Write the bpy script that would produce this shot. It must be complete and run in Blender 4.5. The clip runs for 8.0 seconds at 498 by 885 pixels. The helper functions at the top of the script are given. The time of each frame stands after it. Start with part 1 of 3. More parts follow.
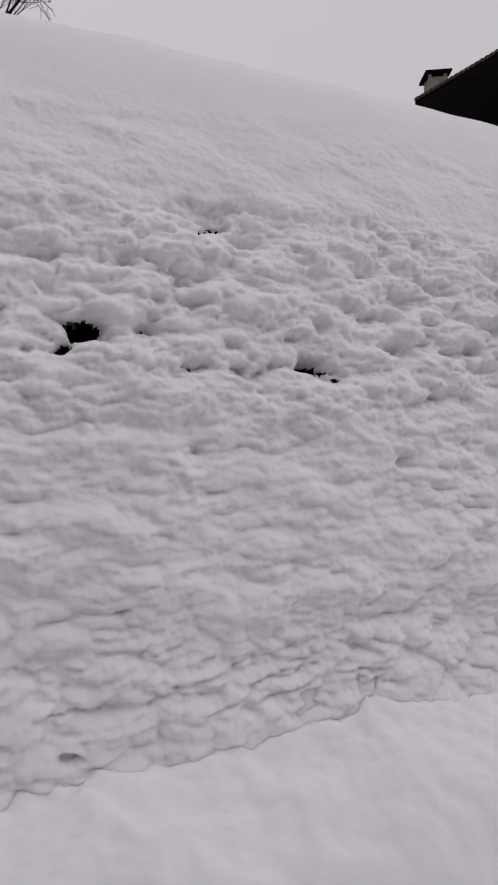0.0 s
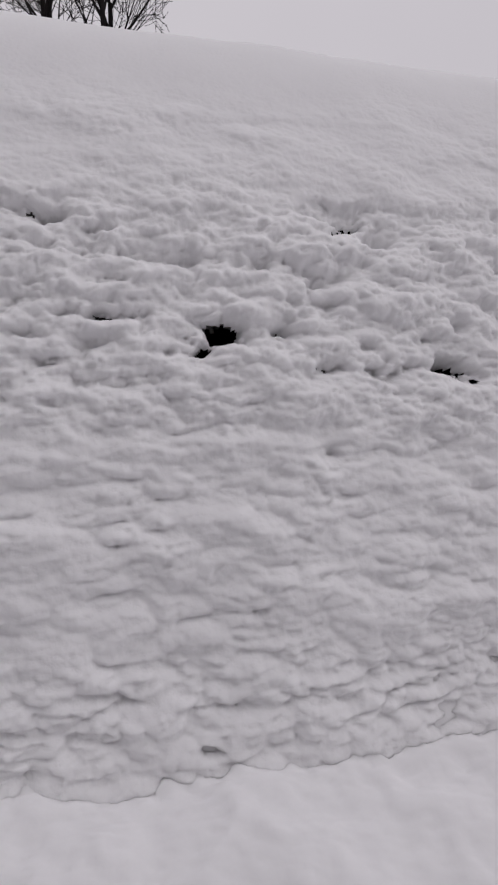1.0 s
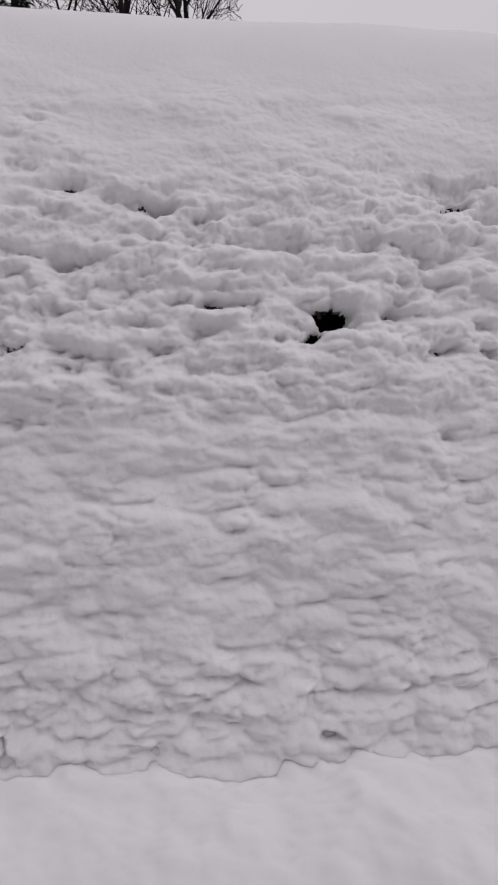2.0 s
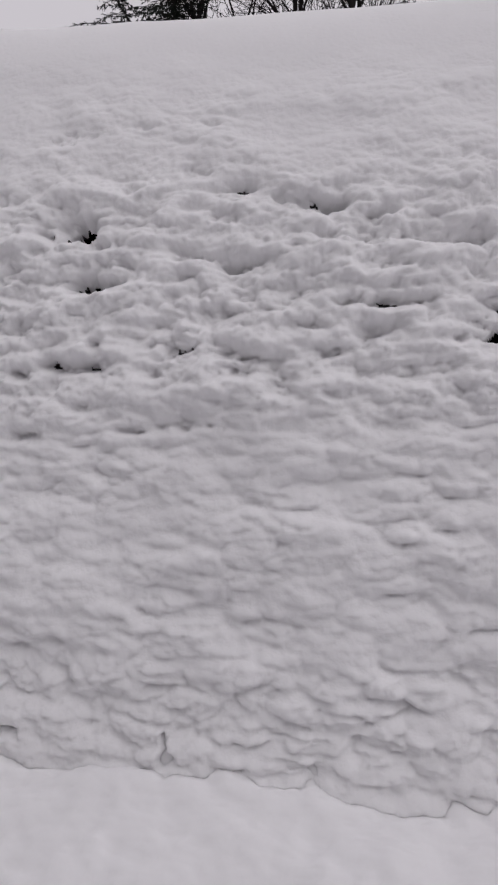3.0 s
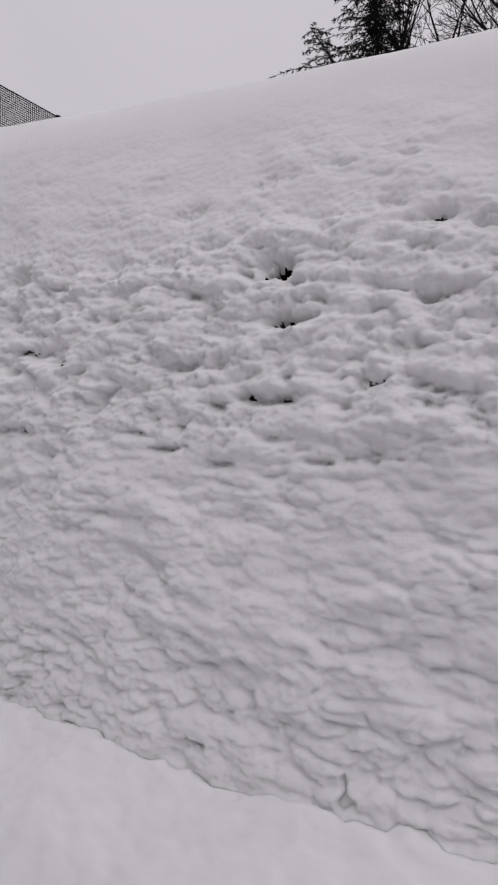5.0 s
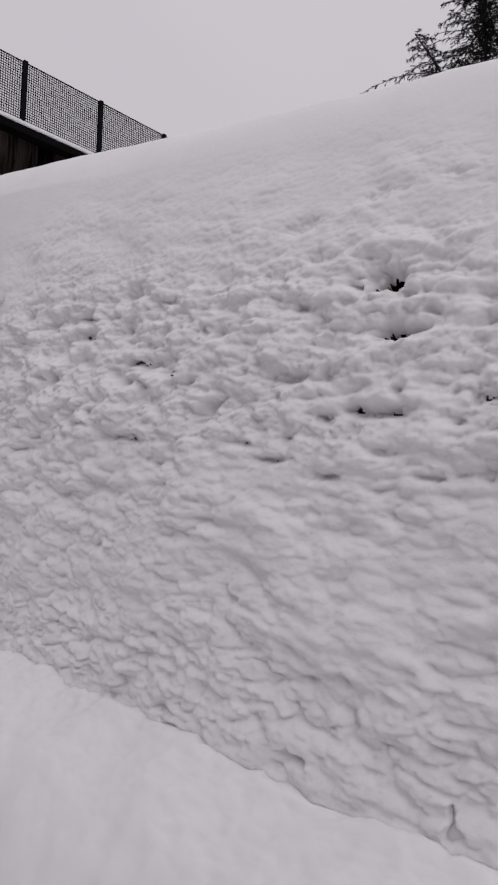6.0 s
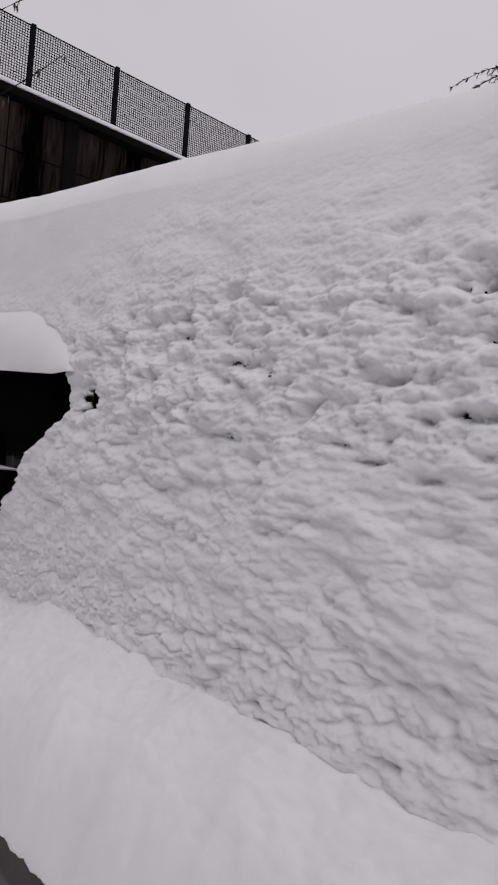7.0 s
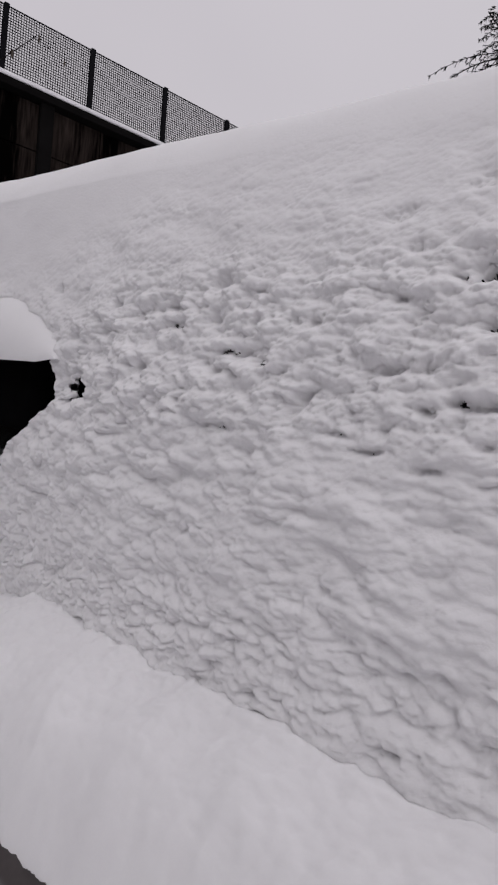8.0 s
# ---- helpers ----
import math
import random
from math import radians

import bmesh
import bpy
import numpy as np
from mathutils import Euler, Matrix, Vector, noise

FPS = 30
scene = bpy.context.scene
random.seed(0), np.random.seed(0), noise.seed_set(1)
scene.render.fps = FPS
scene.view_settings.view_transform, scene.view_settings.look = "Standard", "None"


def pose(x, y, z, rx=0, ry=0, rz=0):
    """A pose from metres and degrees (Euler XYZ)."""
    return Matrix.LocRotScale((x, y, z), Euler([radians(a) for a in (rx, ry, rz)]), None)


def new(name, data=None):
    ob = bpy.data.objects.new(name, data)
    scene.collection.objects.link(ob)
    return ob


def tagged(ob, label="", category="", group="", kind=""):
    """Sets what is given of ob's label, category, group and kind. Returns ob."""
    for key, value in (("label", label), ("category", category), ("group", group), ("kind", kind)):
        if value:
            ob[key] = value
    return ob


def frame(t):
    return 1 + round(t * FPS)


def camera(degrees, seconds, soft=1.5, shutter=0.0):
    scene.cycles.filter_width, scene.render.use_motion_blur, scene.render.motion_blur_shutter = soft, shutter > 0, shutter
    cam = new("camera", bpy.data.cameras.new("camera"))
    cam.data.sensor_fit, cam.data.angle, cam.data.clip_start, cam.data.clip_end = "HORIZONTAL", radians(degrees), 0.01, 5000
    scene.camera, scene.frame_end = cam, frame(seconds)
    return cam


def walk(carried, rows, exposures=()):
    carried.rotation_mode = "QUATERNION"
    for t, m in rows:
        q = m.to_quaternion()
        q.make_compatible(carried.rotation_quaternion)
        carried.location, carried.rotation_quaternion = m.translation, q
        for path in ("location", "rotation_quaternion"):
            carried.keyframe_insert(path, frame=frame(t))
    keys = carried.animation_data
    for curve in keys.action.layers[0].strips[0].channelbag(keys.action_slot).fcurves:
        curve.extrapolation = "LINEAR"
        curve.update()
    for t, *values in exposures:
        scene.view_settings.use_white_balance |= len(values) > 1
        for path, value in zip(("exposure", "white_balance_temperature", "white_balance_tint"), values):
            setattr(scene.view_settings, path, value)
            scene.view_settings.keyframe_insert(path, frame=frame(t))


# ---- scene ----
# the walk: seconds, place, yaw, pitch, roll
PATH = [
    (0, 0.0475, -0.0117, 1.3711, -18.75, -1.02, -4.36),
    (0.5, 0.0368, -0.0091, 1.3725, -13.51, -0.69, -3.73),
    (1, 0.0270, -0.0063, 1.3730, -9.50, -0.24, -3.92),
    (2.5, 0.0000, 0.0000, 1.3700, 3.70, -0.33, -4.24),
    (3, 0.0002, 0.0132, 1.3726, 11.81, 0.74, -3.00),
    (3.5, 0.0060, 0.0197, 1.3753, 16.27, 2.19, -1.96),
    (4, 0.0053, 0.0148, 1.3758, 20.06, 3.84, -1.55),
    (5.5, -0.0015, 0.0166, 1.3763, 33.17, 3.81, -0.14),
    (6, -0.0067, 0.0107, 1.3771, 37.03, 4.61, 1.14),
    (6.5, -0.0122, 0.0033, 1.3770, 39.96, 4.65, 2.29),
    (7, -0.0191, -0.0036, 1.3775, 43.70, 4.29, 3.28),
    (7.5, -0.0249, -0.0066, 1.3788, 45.41, 4.51, 3.50),
    (8, -0.0329, -0.0075, 1.3779, 41.72, 3.39, 3.06),
]
cam = camera(42.37, 8.0, soft=2.3)
walk(cam, [(t, pose(x, y, z, 90 + pitch, 0, yaw) @ pose(0, 0, 0, 0, 0, roll)) for t, x, y, z, yaw, pitch, roll in PATH],
     exposures=[(0.0, -0.08), (3.0, 0.0), (8.0, 0.0)])

# ---- light: an overcast winter sky ----
world = bpy.data.worlds.new("overcast_sky")
scene.world = world
world.use_nodes = True
wn, wl = world.node_tree.nodes, world.node_tree.links
wn.clear()
w_out = wn.new("ShaderNodeOutputWorld")
w_bg = wn.new("ShaderNodeBackground")
w_coord = wn.new("ShaderNodeTexCoord")
w_noise = wn.new("ShaderNodeTexNoise")
w_noise.inputs["Scale"].default_value = 1.6
w_noise.inputs["Detail"].default_value = 3
w_ramp = wn.new("ShaderNodeValToRGB")
w_ramp.color_ramp.elements[0].position, w_ramp.color_ramp.elements[1].position = 0.3, 0.72
w_ramp.color_ramp.elements[0].color = (0.90, 0.855, 0.925, 1)
w_ramp.color_ramp.elements[1].color = (1.02, 0.970, 1.040, 1)
# the sky is a little brighter overhead
w_sep = wn.new("ShaderNodeSeparateXYZ")
w_rise = wn.new("ShaderNodeMath")
w_rise.operation, w_rise.use_clamp = "POWER", True
w_rise.inputs[1].default_value = 1.8
w_dome = wn.new("ShaderNodeMath")
w_dome.operation = "MULTIPLY_ADD"
w_dome.inputs[1].default_value, w_dome.inputs[2].default_value = 0.10, 0.57
wl.new(w_coord.outputs["Generated"], w_sep.inputs["Vector"])
wl.new(w_sep.outputs["Z"], w_rise.inputs[0])
wl.new(w_rise.outputs["Value"], w_dome.inputs[0])
wl.new(w_dome.outputs["Value"], w_bg.inputs["Strength"])
wl.new(w_coord.outputs["Generated"], w_noise.inputs["Vector"])
wl.new(w_noise.outputs["Fac"], w_ramp.inputs["Fac"])
wl.new(w_ramp.outputs["Color"], w_bg.inputs["Color"])
wl.new(w_bg.outputs["Background"], w_out.inputs["Surface"])

SUN_ELEVATION, SUN_HEADING = 46, 35
sun_data = bpy.data.lights.new("veiled_sun", "SUN")
sun_data.energy, sun_data.angle, sun_data.color = 0.46, radians(50), (1.0, 0.97, 0.98)
sun = new("veiled_sun", sun_data)
sun.matrix_world = pose(0, 0, 30, 90 - SUN_ELEVATION, 0, SUN_HEADING)


# ---- materials ----
def material(name, base, rough=0.6, metal=0.0, scale=8.0, vary=0.25, bump=0.2, fine=60.0, spec=0.5, stretch=(1, 1, 1), span=(0.42, 0.95)):
    """A node material: base colour varied by broad stains and fine grain, with relief."""
    m = bpy.data.materials.new(name)
    m.use_nodes = True
    n, l = m.node_tree.nodes, m.node_tree.links
    b = n["Principled BSDF"]
    co = n.new("ShaderNodeTexCoord")
    mp = n.new("ShaderNodeMapping")
    mp.inputs["Scale"].default_value = stretch
    l.new(co.outputs["Object"], mp.inputs["Vector"])
    big, small = n.new("ShaderNodeTexNoise"), n.new("ShaderNodeTexNoise")
    big.inputs["Scale"].default_value, small.inputs["Scale"].default_value = scale, fine
    big.inputs["Detail"].default_value, small.inputs["Detail"].default_value = 5, 3
    for x in (big, small):
        l.new(mp.outputs["Vector"], x.inputs["Vector"])
    add = n.new("ShaderNodeMath")
    add.operation = "MULTIPLY_ADD"
    add.inputs[1].default_value = 0.35
    l.new(small.outputs["Fac"], add.inputs[0])
    l.new(big.outputs["Fac"], add.inputs[2])
    ramp = n.new("ShaderNodeValToRGB")
    ramp.color_ramp.elements[0].position, ramp.color_ramp.elements[1].position = span
    ramp.color_ramp.elements[0].color = (*[c * (1 - vary) for c in base], 1)
    ramp.color_ramp.elements[1].color = (*[min(1, c * (1 + vary)) for c in base], 1)
    l.new(add.outputs["Value"], ramp.inputs["Fac"])
    l.new(ramp.outputs["Color"], b.inputs["Base Color"])
    b.inputs["Roughness"].default_value, b.inputs["Metallic"].default_value = rough, metal
    b.inputs["Specular IOR Level"].default_value = spec
    if bump:
        bp = n.new("ShaderNodeBump")
        bp.inputs["Strength"].default_value, bp.inputs["Distance"].default_value = bump, 0.3 / fine
        l.new(add.outputs["Value"], bp.inputs["Height"])
        l.new(bp.outputs["Normal"], b.inputs["Normal"])
    return m


def snow_material(name, grain=420.0, bump=0.35):
    m = material(name, (0.86, 0.855, 0.865), rough=0.9, scale=9, vary=0.03, bump=bump, fine=grain, spec=0.15)
    b = m.node_tree.nodes["Principled BSDF"]
    b.inputs["Subsurface Weight"].default_value = 1.0
    b.inputs["Subsurface Radius"].default_value = (1.0, 1.0, 1.0)
    b.inputs["Subsurface Scale"].default_value = 0.0042
    return m


SNOW = snow_material("wet_snow", 300, 0.6)
SNOW.node_tree.nodes["Bump"].inputs["Distance"].default_value = 0.0026
SNOW_SMOOTH = snow_material("powder_snow", 500, 0.15)
SNOW_GROUND = material("ground_snow", (0.83, 0.83, 0.85), rough=0.9, scale=0.6, vary=0.05, bump=0.5, fine=12, spec=0.1)
THIN_SNOW = material("grey_thin_snow", (0.22, 0.21, 0.22), rough=0.45, scale=160, vary=0.9, bump=0.4, fine=700, spec=0.3, span=(0.5, 0.85))
GLASS = material("dark_glass", (0.004, 0.005, 0.005), rough=0.12, scale=6, vary=0.3, bump=0.0, spec=0.10)
PAINT = material("dark_paint", (0.075, 0.066, 0.066), rough=0.32, scale=14, vary=0.35, bump=0.03, fine=180)
PLASTIC = material("black_plastic", (0.003, 0.003, 0.0033), rough=0.9, scale=30, vary=0.3, bump=0.15, fine=400, spec=0.01)
RUBBER = material("tyre_rubber", (0.02, 0.02, 0.02), rough=0.85, scale=20, vary=0.2, bump=0.2, fine=200)
STEEL = material("grey_steel", (0.35, 0.35, 0.36), rough=0.4, metal=0.9, scale=10, vary=0.2, bump=0.05)
CONCRETE = material("stained_concrete", (0.030, 0.023, 0.020), rough=0.92, scale=1.0, vary=0.98, bump=0.4, fine=14, stretch=(1, 1.3, 0.13), spec=0.02, span=(0.58, 0.92))
JOINT_SHADE = material("dark_joint_shade", (0.006, 0.0055, 0.0055), rough=0.95, scale=3, vary=0.3, bump=0.1, spec=0.05)
FENCE = material("dark_fence_metal", (0.008, 0.008, 0.010), rough=0.8, metal=0.0, spec=0.03, scale=8, vary=0.3, bump=0.05)
BARK = material("dark_bark", (0.014, 0.012, 0.012), rough=0.95, scale=6, vary=0.4, bump=0.5, fine=30, stretch=(1, 1, 0.3), spec=0.05)
NEEDLES = material("conifer_needles", (0.005, 0.007, 0.005), rough=0.8, scale=2, vary=0.5, bump=0.0, spec=0.05)
LEAF = material("withered_leaf", (0.05, 0.035, 0.025), rough=0.8, scale=20, vary=0.4, bump=0.1)
ROOF = material("dark_roof_boards", (0.007, 0.006, 0.006), rough=0.95, scale=3, vary=0.4, bump=0.2, fine=30, spec=0.01)
TILE = material("roof_tile", (0.06, 0.045, 0.04), rough=0.85, scale=4, vary=0.4, bump=0.3, fine=40)
PLASTER = material("weathered_plaster", (0.36, 0.33, 0.28), rough=0.95, scale=1.5, vary=0.35, bump=0.3, fine=25)
MASONRY = material("chimney_masonry", (0.19, 0.175, 0.155), rough=0.95, scale=3, vary=0.45, bump=0.4, fine=30)


# ---- mesh helpers ----
def part(name, bm, mat, parent=None, label="", smooth=False):
    me = bpy.data.meshes.new(name)
    bm.to_mesh(me)
    bm.free()
    me.materials.append(mat)
    if smooth:
        me.polygons.foreach_set("use_smooth", [True] * len(me.polygons))
    ob = new(name, me)
    if parent:
        ob.parent = parent
    return tagged(ob, label)


def box(x0, y0, z0, x1, y1, z1, bevel=0.0, bm=None):
    bm = bm or bmesh.new()
    made = bmesh.ops.create_cube(bm, size=1, matrix=Matrix.LocRotScale(
        ((x0 + x1) / 2, (y0 + y1) / 2, (z0 + z1) / 2), None, (x1 - x0, y1 - y0, z1 - z0)))
    if bevel:
        edges = {e for v in made["verts"] for e in v.link_edges}
        bmesh.ops.bevel(bm, geom=list(edges), offset=bevel, segments=2, affect="EDGES", profile=0.6)
    return bm


def sheet(name, co, mat, parent=None, label="", keep=None, smooth=True):
    """A grid mesh from an array of places (rows, columns, 3); keep: which cells are there."""
    r, c = co.shape[:2]
    i = np.arange(r * c).reshape(r, c)
    quads = np.stack([i[:-1, :-1], i[:-1, 1:], i[1:, 1:], i[1:, :-1]], -1).reshape(-1, 4)
    if keep is not None:
        quads = quads[keep.ravel()]
    used = np.zeros(r * c, bool)
    used[quads.ravel()] = True
    index = np.cumsum(used) - 1
    verts, quads = co.reshape(-1, 3)[used], index[quads]
    me = bpy.data.meshes.new(name)
    me.vertices.add(len(verts))
    me.vertices.foreach_set("co", verts.astype(np.float32).ravel())
    me.loops.add(quads.size)
    me.loops.foreach_set("vertex_index", quads.ravel().astype(np.int32))
    me.polygons.add(len(quads))
    me.polygons.foreach_set("loop_start", np.arange(0, quads.size, 4, dtype=np.int32))
    me.polygons.foreach_set("use_smooth", np.full(len(quads), smooth))
    me.update(calc_edges=True)
    me.validate()
    me.materials.append(mat)
    ob = new(name, me)
    if parent:
        ob.parent = parent
    return tagged(ob, label)


# ---- noise on arrays ----
def hash2(i, j, seed):
    h = (i.astype(np.int64) * 374761393 + j.astype(np.int64) * 668265263 + seed * 974711) & 0x7FFFFFFF
    h = ((h ^ (h >> 13)) * 1274126177) & 0x7FFFFFFF
    h = ((h ^ (h >> 16)) * 2246822519) & 0x7FFFFFFF
    return (h ^ (h >> 15)) / 0x7FFFFFFF


def perlin(x, y, seed=0):
    i, j = np.floor(x), np.floor(y)
    fx, fy = x - i, y - j
    u, v = fx * fx * fx * (fx * (fx * 6 - 15) + 10), fy * fy * fy * (fy * (fy * 6 - 15) + 10)

    def g(a, b):
        t = hash2(i + a, j + b, seed) * 2 * np.pi
        return np.cos(t) * (fx - a) + np.sin(t) * (fy - b)
    low, high = g(0, 0) * (1 - u) + g(1, 0) * u, g(0, 1) * (1 - u) + g(1, 1) * u
    return (low * (1 - v) + high * v) * 1.5


def fbm(x, y, octaves, seed=0, gain=0.5):
    total, a = 0, 1.0
    for k in range(octaves):
        total, a, x, y = total + a * perlin(x, y, seed + 17 * k), a * gain, x * 2.03 + 5.2, y * 2.03 + 1.7
    return total


def ease(a, b, x):
    t = np.clip((x - a) / (b - a), 0, 1)
    return t * t * (3 - 2 * t)


# ---- shape of the snowed-in car front; x across, heights from the camera's first stand ----
EYE = 1.37
K = 0.75


def crease(x):
    x = x / K
    # the cowl runs straight towards the pillar
    bow = np.maximum(x, -1.25)
    return K * (0.491 + 0.009 * bow + 0.115 * bow * bow), EYE + K * (-0.243 - 0.039 * x)


def brow(x):
    x = x / K
    return K * (0.70 + 0.09 * x + 0.03 * x * x), EYE + K * (0.424 - 0.033 * x - 0.041 * (x - np.sqrt(x * x + 0.01)) - 0.018 * np.exp(-((x + 0.52) / 0.42) ** 2) + 0.036 * ease(-1.25, -1.95, x))


def front(x, s):
    """Snow before relief: s 0 to 1 from the crease up the windscreen, beyond 1 the roof, in metres back past the brow."""
    yc, zc = crease(x)
    yt, zt = brow(x)
    w = np.minimum(s, 1.0)
    r = np.maximum(s - 1.0, 0.0) / K
    y = yc + (yt - yc) * w - 0.14 * K * w * (1 - w) + r * K
    z = zc + (zt - zc) * w + K * 0.14 * (1 - np.exp(-r / 0.075))
    return y, z


def nose(x, q, skin=False):
    """The bonnet: q 0 at the crease, 1 where its snow ends."""
    yc, zc = crease(x)
    a = x / K
    depth = np.maximum(yc - K * (0.325 + 0.05 * a * a), 0.03)
    y = yc - depth * q
    drop = 0.05 * ease(-0.70, -1.08, x)
    if skin:
        return y, zc - drop - K * (0.075 + 0.10 * q ** 2 + 0.02 * q ** 6)
    return y, zc - drop - K * (0.012 * q + 0.09 * q ** 2 + 0.081 * q ** 6)



# ---- the snow on windscreen and roof ----
# openings down to the glass: x, height along the windscreen, half width, half height
HOLES = [(0.088, 0.285, 0.0138, 0.0070), (0.072, 0.271, 0.0075, 0.0042), (-0.728, 0.258, 0.0340, 0.0150)]
# deep dark pits
PITS = [
    (0.200, 0.385, 0.0160, 0.0062), (0.131, 0.288, 0.0066, 0.0030), (0.258, 0.257, 0.0200, 0.0070), (-0.024, 0.377, 0.0120, 0.0046),
    (-0.208, 0.366, 0.0200, 0.0080), (-0.192, 0.321, 0.0190, 0.0055), (-0.584, 0.286, 0.0090, 0.0040),
]
# dents in the crumbly belt
DENTS = [
    (0.158, 0.256, 0.0140, 0.0048), (0.278, 0.248, 0.0150, 0.0044), (-0.090, 0.398, 0.0150, 0.0046), (-0.040, 0.384, 0.0150, 0.0040),
    (0.008, 0.298, 0.0180, 0.0044), (-0.128, 0.268, 0.0200, 0.0044), (-0.296, 0.430, 0.0160, 0.0052), (-0.214, 0.258, 0.0150, 0.0042),
    (-0.190, 0.255, 0.0150, 0.0040), (-0.448, 0.304, 0.0200, 0.0056), (-0.410, 0.294, 0.0110, 0.0048), (-0.534, 0.337, 0.0160, 0.0050),
    (-0.666, 0.330, 0.0140, 0.0055),
]
# shallow hollows
HOLLOWS = [
    (0.186, 0.398, 0.0280, 0.0080), (0.224, 0.370, 0.0130, 0.0055), (0.115, 0.343, 0.0150, 0.0050), (0.164, 0.332, 0.0190, 0.0050),
    (0.202, 0.252, 0.0150, 0.0046), (0.356, 0.318, 0.0170, 0.0058), (0.330, 0.274, 0.0140, 0.0050), (0.422, 0.276, 0.0210, 0.0054),
    (0.406, 0.338, 0.0140, 0.0050), (0.362, 0.226, 0.0160, 0.0050), (0.322, 0.174, 0.0110, 0.0044), (-0.018, 0.300, 0.0110, 0.0038),
    (-0.026, 0.264, 0.0110, 0.0034), (-0.010, 0.246, 0.0130, 0.0042), (-0.062, 0.236, 0.0130, 0.0042), (-0.086, 0.250, 0.0110, 0.0042),
]
DIMPLES = [
    (0.022, 0.350, 0.0160, 0.0044), (-0.122, 0.214, 0.0180, 0.0044), (-0.091, 0.332, 0.0110, 0.0044), (-0.187, 0.352, 0.0090, 0.0034),
    (0.010, 0.370, 0.0110, 0.0040), (-0.272, 0.286, 0.0300, 0.0054), (-0.126, 0.414, 0.0130, 0.0042), (-0.226, 0.453, 0.0190, 0.0050),
    (-0.538, 0.356, 0.0220, 0.0060), (-0.166, 0.460, 0.0130, 0.0038), (-0.280, 0.350, 0.0140, 0.0044), (-0.114, 0.460, 0.0110, 0.0036),
    (-0.662, 0.302, 0.0220, 0.0056), (-0.480, 0.380, 0.0160, 0.0050), (0.500, 0.300, 0.0180, 0.0060),
]
# long clefts where the crumbly belt breaks from the smoother snow below
SLITS = [
    (-0.314, 0.230, 0.0130, 0.0036), (-0.282, 0.218, 0.0200, 0.0028), (-0.164, 0.210, 0.0140, 0.0026), (-0.236, 0.206, 0.0190, 0.0028),
    (-0.454, 0.230, 0.0360, 0.0032), (-0.529, 0.241, 0.0200, 0.0034),
]
# small black gaps along the crease
KNOTS = [
    (-0.134, 0.010, 0.0022, 0.0065), (-0.132, 0.002, 0.0060, 0.0030), (0.056, 0.008, 0.0070, 0.0030), (0.056, -0.012, 0.0065, 0.0030),
    (0.254, -0.004, 0.0070, 0.0028), (0.254, -0.016, 0.0095, 0.0032), (-0.662, -0.005, 0.0140, 0.0036), (-0.368, 0.008, 0.0130, 0.0030),
    (-0.240, 0.011, 0.0130, 0.0026),
]
# many small pockets between the tufts of the crumbly belt
crumble = random.Random(31)
POCKETS = []
for _ in range(170):
    along, up = crumble.uniform(-0.95, 0.62), crumble.triangular(0.19, 0.41, 0.29)
    POCKETS.append((along, up, crumble.uniform(0.005, 0.013), crumble.uniform(0.0028, 0.0056)))
STEP, LENGTH = 0.0014, 0.545


def domes(x, y, seed=0, firm=8.0):
    """Rounded lumps of uneven size that crowd one another, with soft clefts between, 0 to 1."""
    i, j = np.floor(x), np.floor(y)
    total = np.ones(x.shape)
    for a in (-1, 0, 1):
        for c in (-1, 0, 1):
            px = i + a + 0.5 + 0.9 * (hash2(i + a, j + c, seed) - 0.5)
            py = j + c + 0.5 + 0.9 * (hash2(i + a, j + c, seed + 71) - 0.5)
            size = 0.50 + 0.45 * hash2(i + a, j + c, seed + 143)
            r2 = ((x - px) ** 2 + (y - py) ** 2) / size ** 2
            total += np.exp(firm * (0.4 + 0.6 * size) * np.clip(1 - r2, 0, 1) ** 0.7) - 1
    return np.log(total) / firm


def billows(x, h, wide, tall, octaves, seed, gain=0.5, firm=8.0):
    """Lumps upon lumps, as of cloud: each octave half the size of the last."""
    total, a = 0, 1.0
    for k in range(octaves):
        turn = 0.35 * (k % 2)
        u, v = x / wide, h / tall
        total = total + a * domes(u * math.cos(turn) - v * math.sin(turn) + 3.7 * k, u * math.sin(turn) + v * math.cos(turn) + 1.9 * k, seed + k, firm)
        a, wide, tall = a * gain, wide * 0.50, tall * 0.55
    return total


